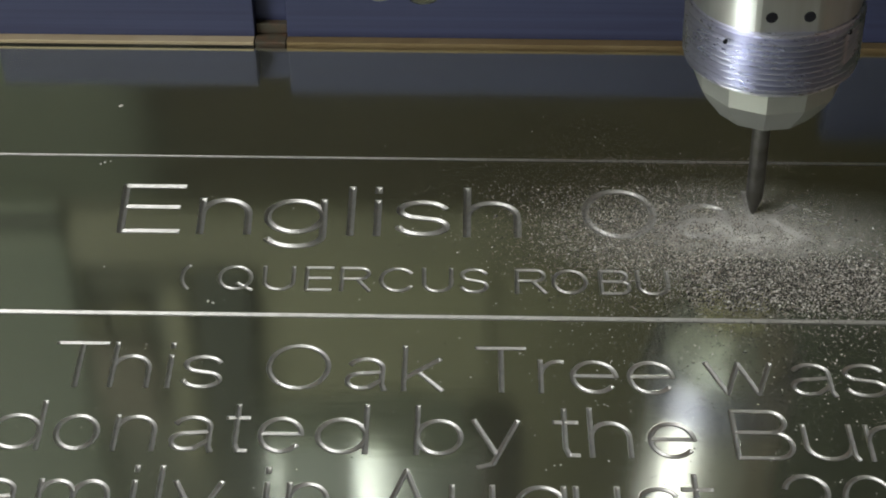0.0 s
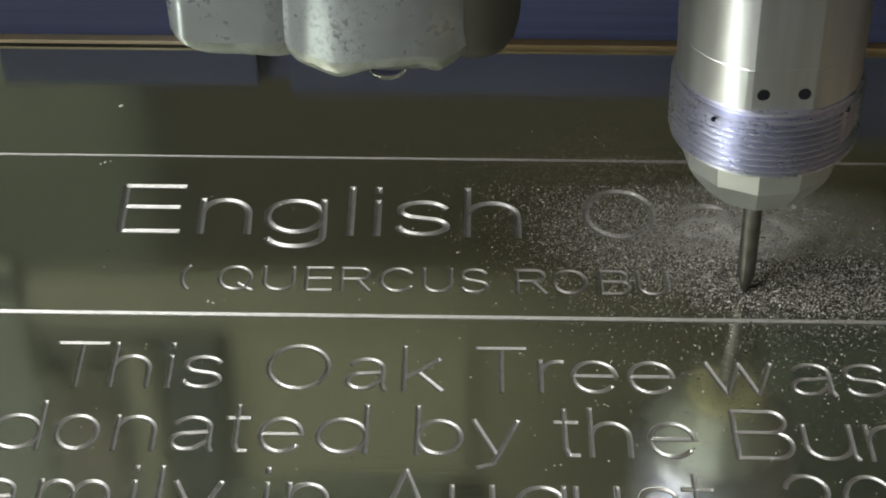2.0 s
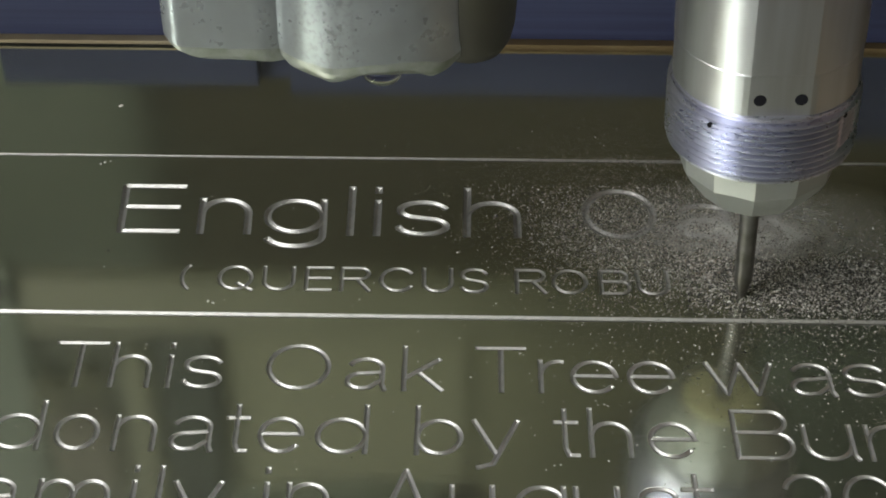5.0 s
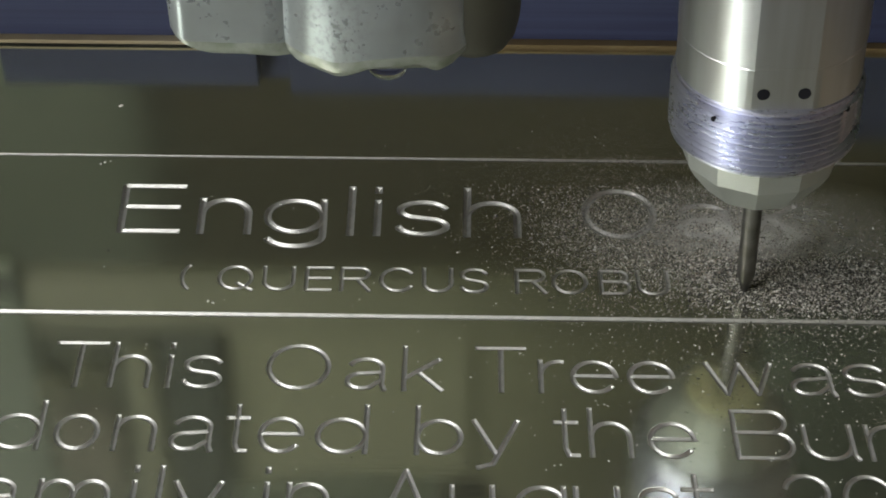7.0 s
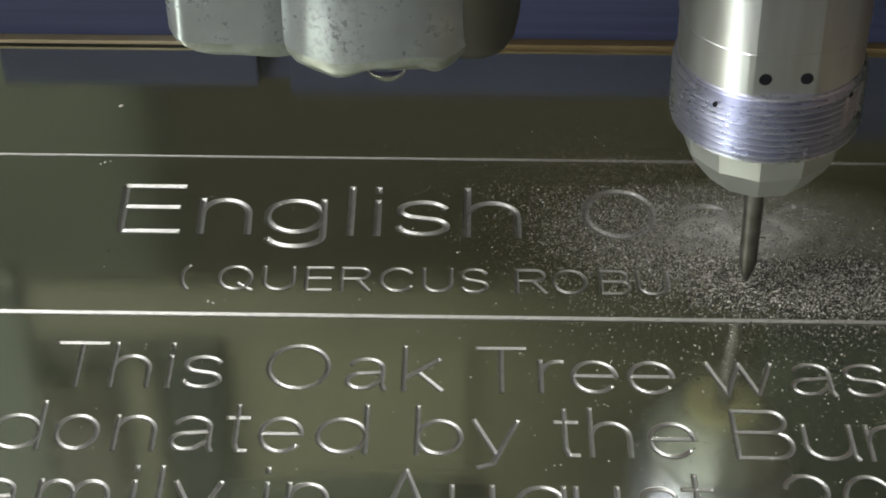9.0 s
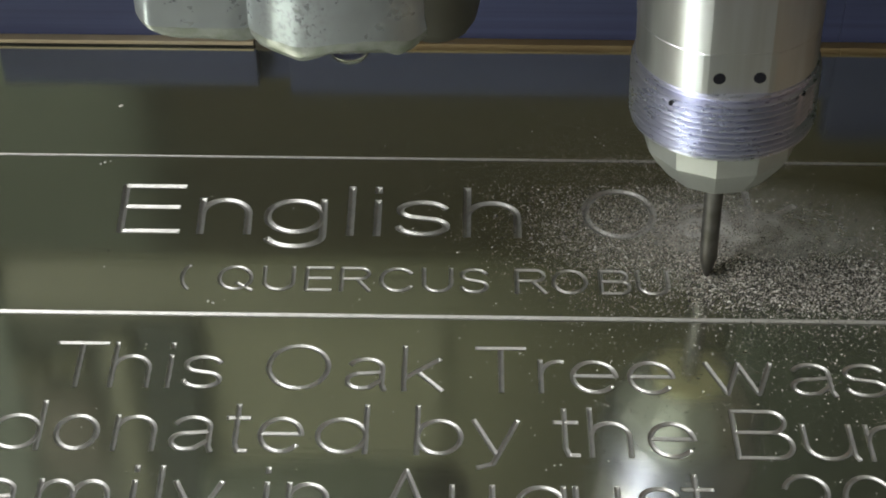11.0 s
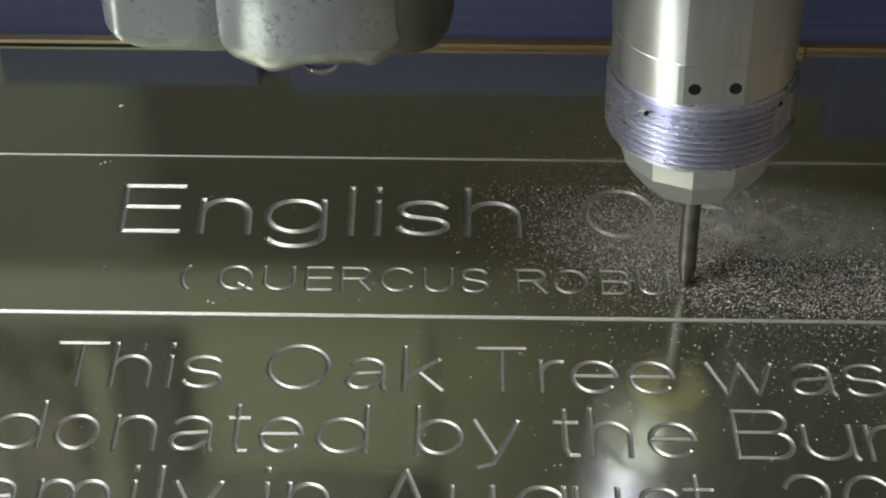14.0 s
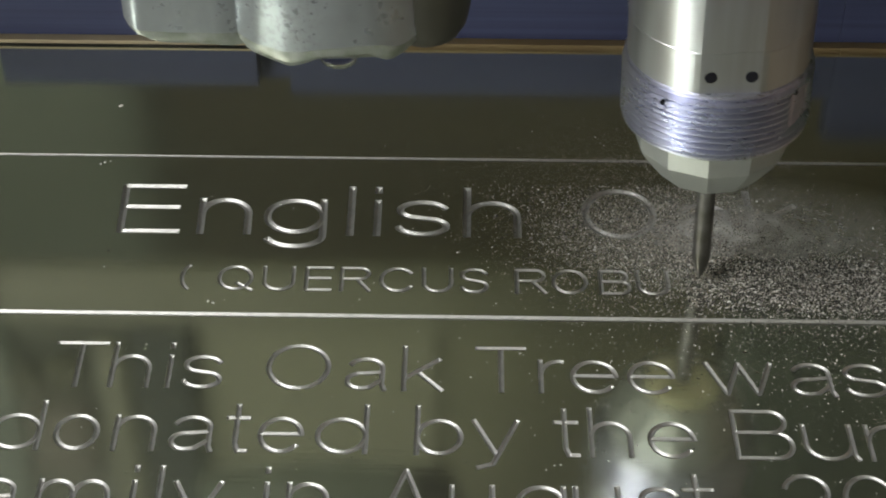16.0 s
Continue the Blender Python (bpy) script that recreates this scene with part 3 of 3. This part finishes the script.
        part("clamp_knob", bm, ENAMEL, clamp, "round pale brown clamp knob", True)
    guard = part("side_guard", box(-0.300, 0.0565, 0.0400, -0.1452, 0.0600, 0.300, 0.001), GREEN, head, "grey-green side guard")
    part("guard_lip", box(-0.300, 0.0548, 0.0395, -0.1450, 0.0564, 0.0412, 0.0004), PALE, guard, "pale folded lip")
    part("guard_band", box(-0.300, 0.0552, 0.0414, -0.1454, 0.0564, 0.0494, 0.0004), DEEP, guard, "deep green band")
    part("guard_lip", box(-0.300, 0.0548, 0.0496, -0.1462, 0.0564, 0.0510, 0.0004), PALE, guard, "pale folded lip")
    return head


HEAD = engraving_head()


# ---- swarf ----
def swarf():
    rng = np.random.default_rng(3)
    parts = [rng.normal((68, -9), (16, 5.5), (29000, 2)), rng.normal((44, 4), (12, 8), (9000, 2)), rng.normal((33, 5), (11, 10), (11000, 2)), rng.normal((64, 11), (14, 8), (2200, 2)), rng.normal((32, 24), (16, 12), (9500, 2)), rng.normal((46, 28.3), (17, 0.7), (3600, 2)), rng.normal((60, -30), (22, 16), (1100, 2)),
             rng.normal((58, -24), (20, 12), (2200, 2)), np.column_stack([rng.uniform(-70, 80, 350), rng.uniform(-60, 40, 350)])]
    p = np.concatenate(parts)
    sort = np.concatenate([np.full(len(q), 0 if k in (0, len(parts) - 3, len(parts) - 2) else 1) for k, q in enumerate(parts)])
    keep = (p[:, 0] < 98) & (p[:, 1] < 60) & (p[:, 1] > -80)
    p, sort = p[keep], sort[keep]
    n = len(p)
    inside = OWNER[np.clip(((p[:, 1] - FY0) / STEP).round().astype(int), 0, OWNER.shape[0] - 1), np.clip(((p[:, 0] - FX0) / STEP).round().astype(int), 0, OWNER.shape[1] - 1)] > 0
    keep = (~inside | (p[:, 1] > 20) | (rng.uniform(0, 1, n) < np.where((p[:, 0] > 24) & (p[:, 1] > 0), 0.3, 0.15)))
    p, sort = p[keep], sort[keep]
    n = len(p)
    size = rng.lognormal(-1.92, 0.30, n)
    size *= np.where((np.abs(p[:, 1] + 9) < 7) & (p[:, 0] > 42), 1.15, 0.88) * np.where(p[:, 1] > 20, 0.58, 1.0)
    base = np.array([(1.3, 0, 0), (-0.6, 0.8, 0), (-0.7, -0.7, 0), (0.2, 0.1, 0.75)])
    turn = rng.uniform(0, TAU, n)
    c, s = np.cos(turn), np.sin(turn)
    v = base[None] * size[:, None, None] * rng.uniform(0.5, 1.2, (n, 4, 3))
    x = v[..., 0] * c[:, None] - v[..., 1] * s[:, None] + p[:, :1]
    y = v[..., 0] * s[:, None] + v[..., 1] * c[:, None] + p[:, 1:]
    co = np.stack([x, y, v[..., 2] + 0.004], -1).reshape(-1, 3) * MM
    faces = (np.arange(n)[:, None, None] * 4 + np.array([(0, 1, 3), (1, 2, 3), (2, 0, 3)])[None]).reshape(-1, 3)
    me = bpy.data.meshes.new("swarf")
    me.from_pydata(co.tolist(), [], faces.tolist())
    me.materials.append(CHIP)
    me.materials.append(BROWN_CHIP)
    me.polygons.foreach_set("material_index", np.repeat(sort, 3).astype(np.int32))
    tagged(new("swarf", me), "fine grey metal swarf and droplets scattered on the plaque", "swarf", kind="stuff")


swarf()


def coolant_film(px, py, rx, ry, strength):
    """A milky film of coolant and dust where the cutter works, thick in the middle and thinning out unevenly."""
    m = bpy.data.materials.new("milky_coolant")
    m.use_nodes = True
    n, l = m.node_tree.nodes, m.node_tree.links
    b = n["Principled BSDF"]
    b.inputs["Base Color"].default_value, b.inputs["Roughness"].default_value = (0.52, 0.52, 0.50, 1), 0.45
    tc, mp, ball, ns, mul = n.new("ShaderNodeTexCoord"), n.new("ShaderNodeMapping"), n.new("ShaderNodeTexGradient"), n.new("ShaderNodeTexNoise"), n.new("ShaderNodeMath")
    ball.gradient_type = "SPHERICAL"
    mp.inputs["Scale"].default_value = (1 / rx, 1 / ry, 1)
    ns.inputs["Scale"].default_value, ns.inputs["Detail"].default_value = 180, 8
    mul.operation = "MULTIPLY"
    mul.use_clamp = True
    l.new(tc.outputs["Object"], mp.inputs["Vector"])
    l.new(mp.outputs["Vector"], ball.inputs["Vector"])
    l.new(tc.outputs["Object"], ns.inputs["Vector"])
    dose = n.new("ShaderNodeMath")
    dose.operation = "MULTIPLY"
    dose.inputs[1].default_value = strength
    fade = n.new("ShaderNodeMath")
    fade.operation = "POWER"
    fade.inputs[1].default_value = 1.5
    l.new(ball.outputs["Fac"], fade.inputs[0])
    l.new(fade.outputs[0], dose.inputs[0])
    l.new(dose.outputs[0], mul.inputs[0])
    l.new(ns.outputs["Fac"], mul.inputs[1])
    l.new(mul.outputs[0], b.inputs["Alpha"])
    bm = bmesh.new()
    ring = [bm.verts.new((rx * math.cos(TAU * k / 60), ry * math.sin(TAU * k / 60), 0)) for k in range(60)]
    bm.faces.new(ring)
    film = part("coolant_film", bm, m)
    film.location = (px, py, 0.00001)
    tagged(film, "thin milky film of coolant on the plaque", "coolant", kind="stuff")


coolant_film(0.054, 0.0055, 0.042, 0.019, 1.65)


def coolant_droplets():
    """Small flat drops standing on the plate."""
    rng = random.Random(11)
    bm = bmesh.new()
    spots = [(rng.uniform(-60, 75), rng.uniform(-62, 40), rng.uniform(0.10, 0.24)) for k in range(24)]
    spots += [(rng.gauss(55, 18), rng.gauss(-22, 13), rng.uniform(0.12, 0.30)) for k in range(30)]
    for x, y, size in spots:
        m = Matrix.Translation((x * MM, y * MM, 0)) @ Matrix.Diagonal((size * MM * rng.uniform(0.8, 1.4), size * MM, size * MM * 0.45, 1))
        bmesh.ops.create_icosphere(bm, subdivisions=2, radius=1, matrix=m)
    ob = part("coolant_droplets", bm, WATER, smooth=True)
    tagged(ob, "small clear drops of coolant on the plaque", "droplets", kind="stuff")


coolant_droplets()


def metal_flakes():
    """Single bright flakes thrown clear of the heap."""
    rng = random.Random(5)
    bm = bmesh.new()
    spots = [(-65.5, 46.0, 0.36), (-64.9, 25.9, 0.26), (-65.6, 25.3, 0.22), (-63.9, 26.3, 0.20), (-39.6, -15.4, 0.26), (-38.7, -15.8, 0.2)]
    spots += [(rng.gauss(46, 24), rng.gauss(-36, 15), rng.uniform(0.07, 0.15)) for k in range(190)]
    spots += [(rng.uniform(-60, 40), rng.uniform(-60, 45), rng.uniform(0.07, 0.13)) for k in range(40)]
    for x, y, size in spots:
        m = Matrix.Translation((x * MM, y * MM, 0.00003)) @ Matrix.Rotation(rng.uniform(0, TAU), 4, "Z") @ Matrix.Diagonal((size * MM * rng.uniform(1.0, 1.9), size * MM, size * MM * 0.35, 1))
        bmesh.ops.create_icosphere(bm, subdivisions=1, radius=1, matrix=m)
    tagged(part("metal_flakes", bm, FLAKE), "scattered bright metal flakes lying on the plaque", "metal flakes", kind="stuff")


metal_flakes()

# ---- what moves: millimetres of the spindle's axis over the plaque, and its lift ----
HEAD_WAY = [
    (0, 56.3, 12.0, 0.0), (0.2, 56.2, 9.7, 0.0), (0.4, 56.3, 8.1, 0.0), (0.6, 56.1, 5.7, 0.0), (0.8, 56.2, 3.6, 0.0), (1, 56.3, 2.2, 0.0),
    (1.1, 56.2, 2.1, 0.0), (1.2, 56.1, 1.5, 2.6), (1.3, 55.0, -1.2, 3.0), (1.4, 53.6, -5.2, 2.5), (1.5, 52.6, -7.7, 1.0), (1.6, 51.6, -10.0, 0.0),
    (1.7, 51.3, -11.8, 0.0), (1.8, 51.2, -12.0, 0.0), (1.9, 51.3, -12.1, 0.0), (2, 51.7, -11.1, 0.0), (2.1, 52.0, -9.9, 0.0), (2.2, 51.9, -8.8, 0.0),
    (2.3, 51.7, -7.9, 0.0), (2.4, 51.3, -7.0, 0.0), (2.5, 51.6, -7.6, 0.0), (2.6, 51.8, -8.8, 0.0), (2.7, 51.7, -9.9, 0.0), (2.8, 51.6, -11.2, 0.0),
    (2.9, 51.5, -11.8, 0.0), (3, 50.8, -12.8, 0.0), (3.2, 51.2, -12.3, 0.0), (3.4, 51.9, -10.4, 0.0), (3.5, 52.1, -9.4, 0.0), (3.6, 51.9, -8.3, 0.0),
    (3.7, 51.5, -7.3, 0.0), (3.8, 51.0, -6.3, 0.0), (3.9, 50.5, -5.5, 0.0), (4, 50.9, -6.2, 0.0), (4.1, 51.4, -7.1, 0.0), (4.2, 51.6, -8.3, 0.0),
    (4.5, 51.9, -10.4, 0.0), (4.9, 50.8, -12.8, 0.0), (5.3, 51.9, -10.4, 0.0), (5.7, 50.5, -5.5, 0.0), (6, 51.8, -8.8, 0.0), (6.3, 51.2, -12.6, 0.0),
    (6.4, 51.1, -12.6, 0.0), (6.5, 51.2, -11.7, 2.0), (6.7, 51.8, -10.0, 0.0), (6.9, 51.7, -10.7, 0.0), (7, 51.7, -11.0, 0.0), (7.1, 51.7, -10.5, 0.0),
    (7.2, 51.7, -9.2, 0.0), (7.3, 51.5, -8.1, 0.0), (7.4, 51.2, -6.8, 0.0), (7.5, 50.7, -5.8, 0.0), (7.6, 50.5, -5.5, 0.0), (7.7, 50.7, -6.2, 0.0),
    (7.8, 51.2, -7.5, 0.0), (7.9, 51.6, -8.4, 0.0), (8, 51.7, -9.6, 0.0), (8.1, 51.7, -10.7, 0.0), (8.2, 51.6, -11.6, 0.0), (8.3, 51.3, -12.4, 0.0),
    (8.4, 50.7, -13.4, 0.0), (8.5, 50.6, -13.5, 0.0), (8.6, 50.8, -13.2, 0.0), (8.7, 51.3, -12.4, 0.0), (8.8, 51.6, -11.5, 0.0), (8.9, 51.7, -11.0, 0.0),
    (9, 51.6, -11.4, 2.8), (9.1, 48.9, -10.5, 2.8), (9.2, 43.5, -9.8, 2.8), (9.5, 41.7, -6.8, 1.5), (9.7, 41.9, -6.0, 0.0), (10.1, 41.9, -11.2, 0.0),
    (10.4, 42.0, -9.0, 0.0), (10.6, 42.1, -6.3, 0.0), (10.8, 43.7, -6.1, 0.0), (11, 45.8, -6.7, 0.0), (11.15, 45.9, -8.3, 0.0), (11.3, 44.1, -8.9, 0.0),
    (11.4, 43.1, -8.9, 0.0), (11.5, 42.2, -9.0, 0.0), (11.6, 42.0, -9.0, 0.0), (11.7, 42.0, -7.8, 0.0), (11.8, 42.0, -6.7, 0.0), (11.9, 42.0, -6.3, 0.0),
    (12, 42.4, -6.2, 0.0), (12.1, 43.6, -6.2, 0.0), (12.2, 44.6, -6.3, 0.0), (12.3, 45.7, -6.4, 0.0), (12.4, 46.1, -7.6, 0.0), (12.5, 45.7, -8.6, 0.0),
    (12.6, 44.6, -8.9, 0.0), (12.7, 43.5, -9.1, 0.0), (12.8, 42.4, -8.9, 0.0), (12.9, 42.1, -8.6, 0.0), (13, 42.1, -8.6, 0.0), (13.1, 41.9, -9.0, 2.7),
    (13.2, 41.4, -8.9, 4.0), (13.3, 41.5, -8.7, 1.8), (13.4, 41.9, -5.9, 0.0), (13.6, 42.0, -6.0, 0.0), (13.8, 41.8, -7.7, 0.0), (14, 41.8, -9.8, 0.0),
    (14.2, 41.9, -11.5, 0.0), (14.4, 42.1, -9.8, 0.0), (14.6, 42.2, -9.1, 0.0), (14.8, 44.1, -9.2, 0.0), (15, 44.6, -8.9, 0.0), (15.1, 45.6, -8.6, 0.0),
    (15.2, 46.2, -7.7, 0.0), (15.4, 45.2, -6.1, 0.0), (15.6, 43.1, -6.2, 0.0), (15.7, 41.9, -6.0, 0.0), (15.8, 41.8, -6.5, 1.3), (16, 44.3, -8.1, 1.0),
]


def motions():
    walk(HEAD, [(t, pose(x * MM, y * MM, z * MM)) for t, x, y, z in HEAD_WAY])
    # foot and its dark right end keep their height when the spindle lifts
    for piece in [ob for ob in HEAD.children if ob.name in ("foot", "rubber_hose")]:
        walk(piece, [(t, pose(0, 0, -z * MM)) for t, x, y, z in HEAD_WAY])


motions()
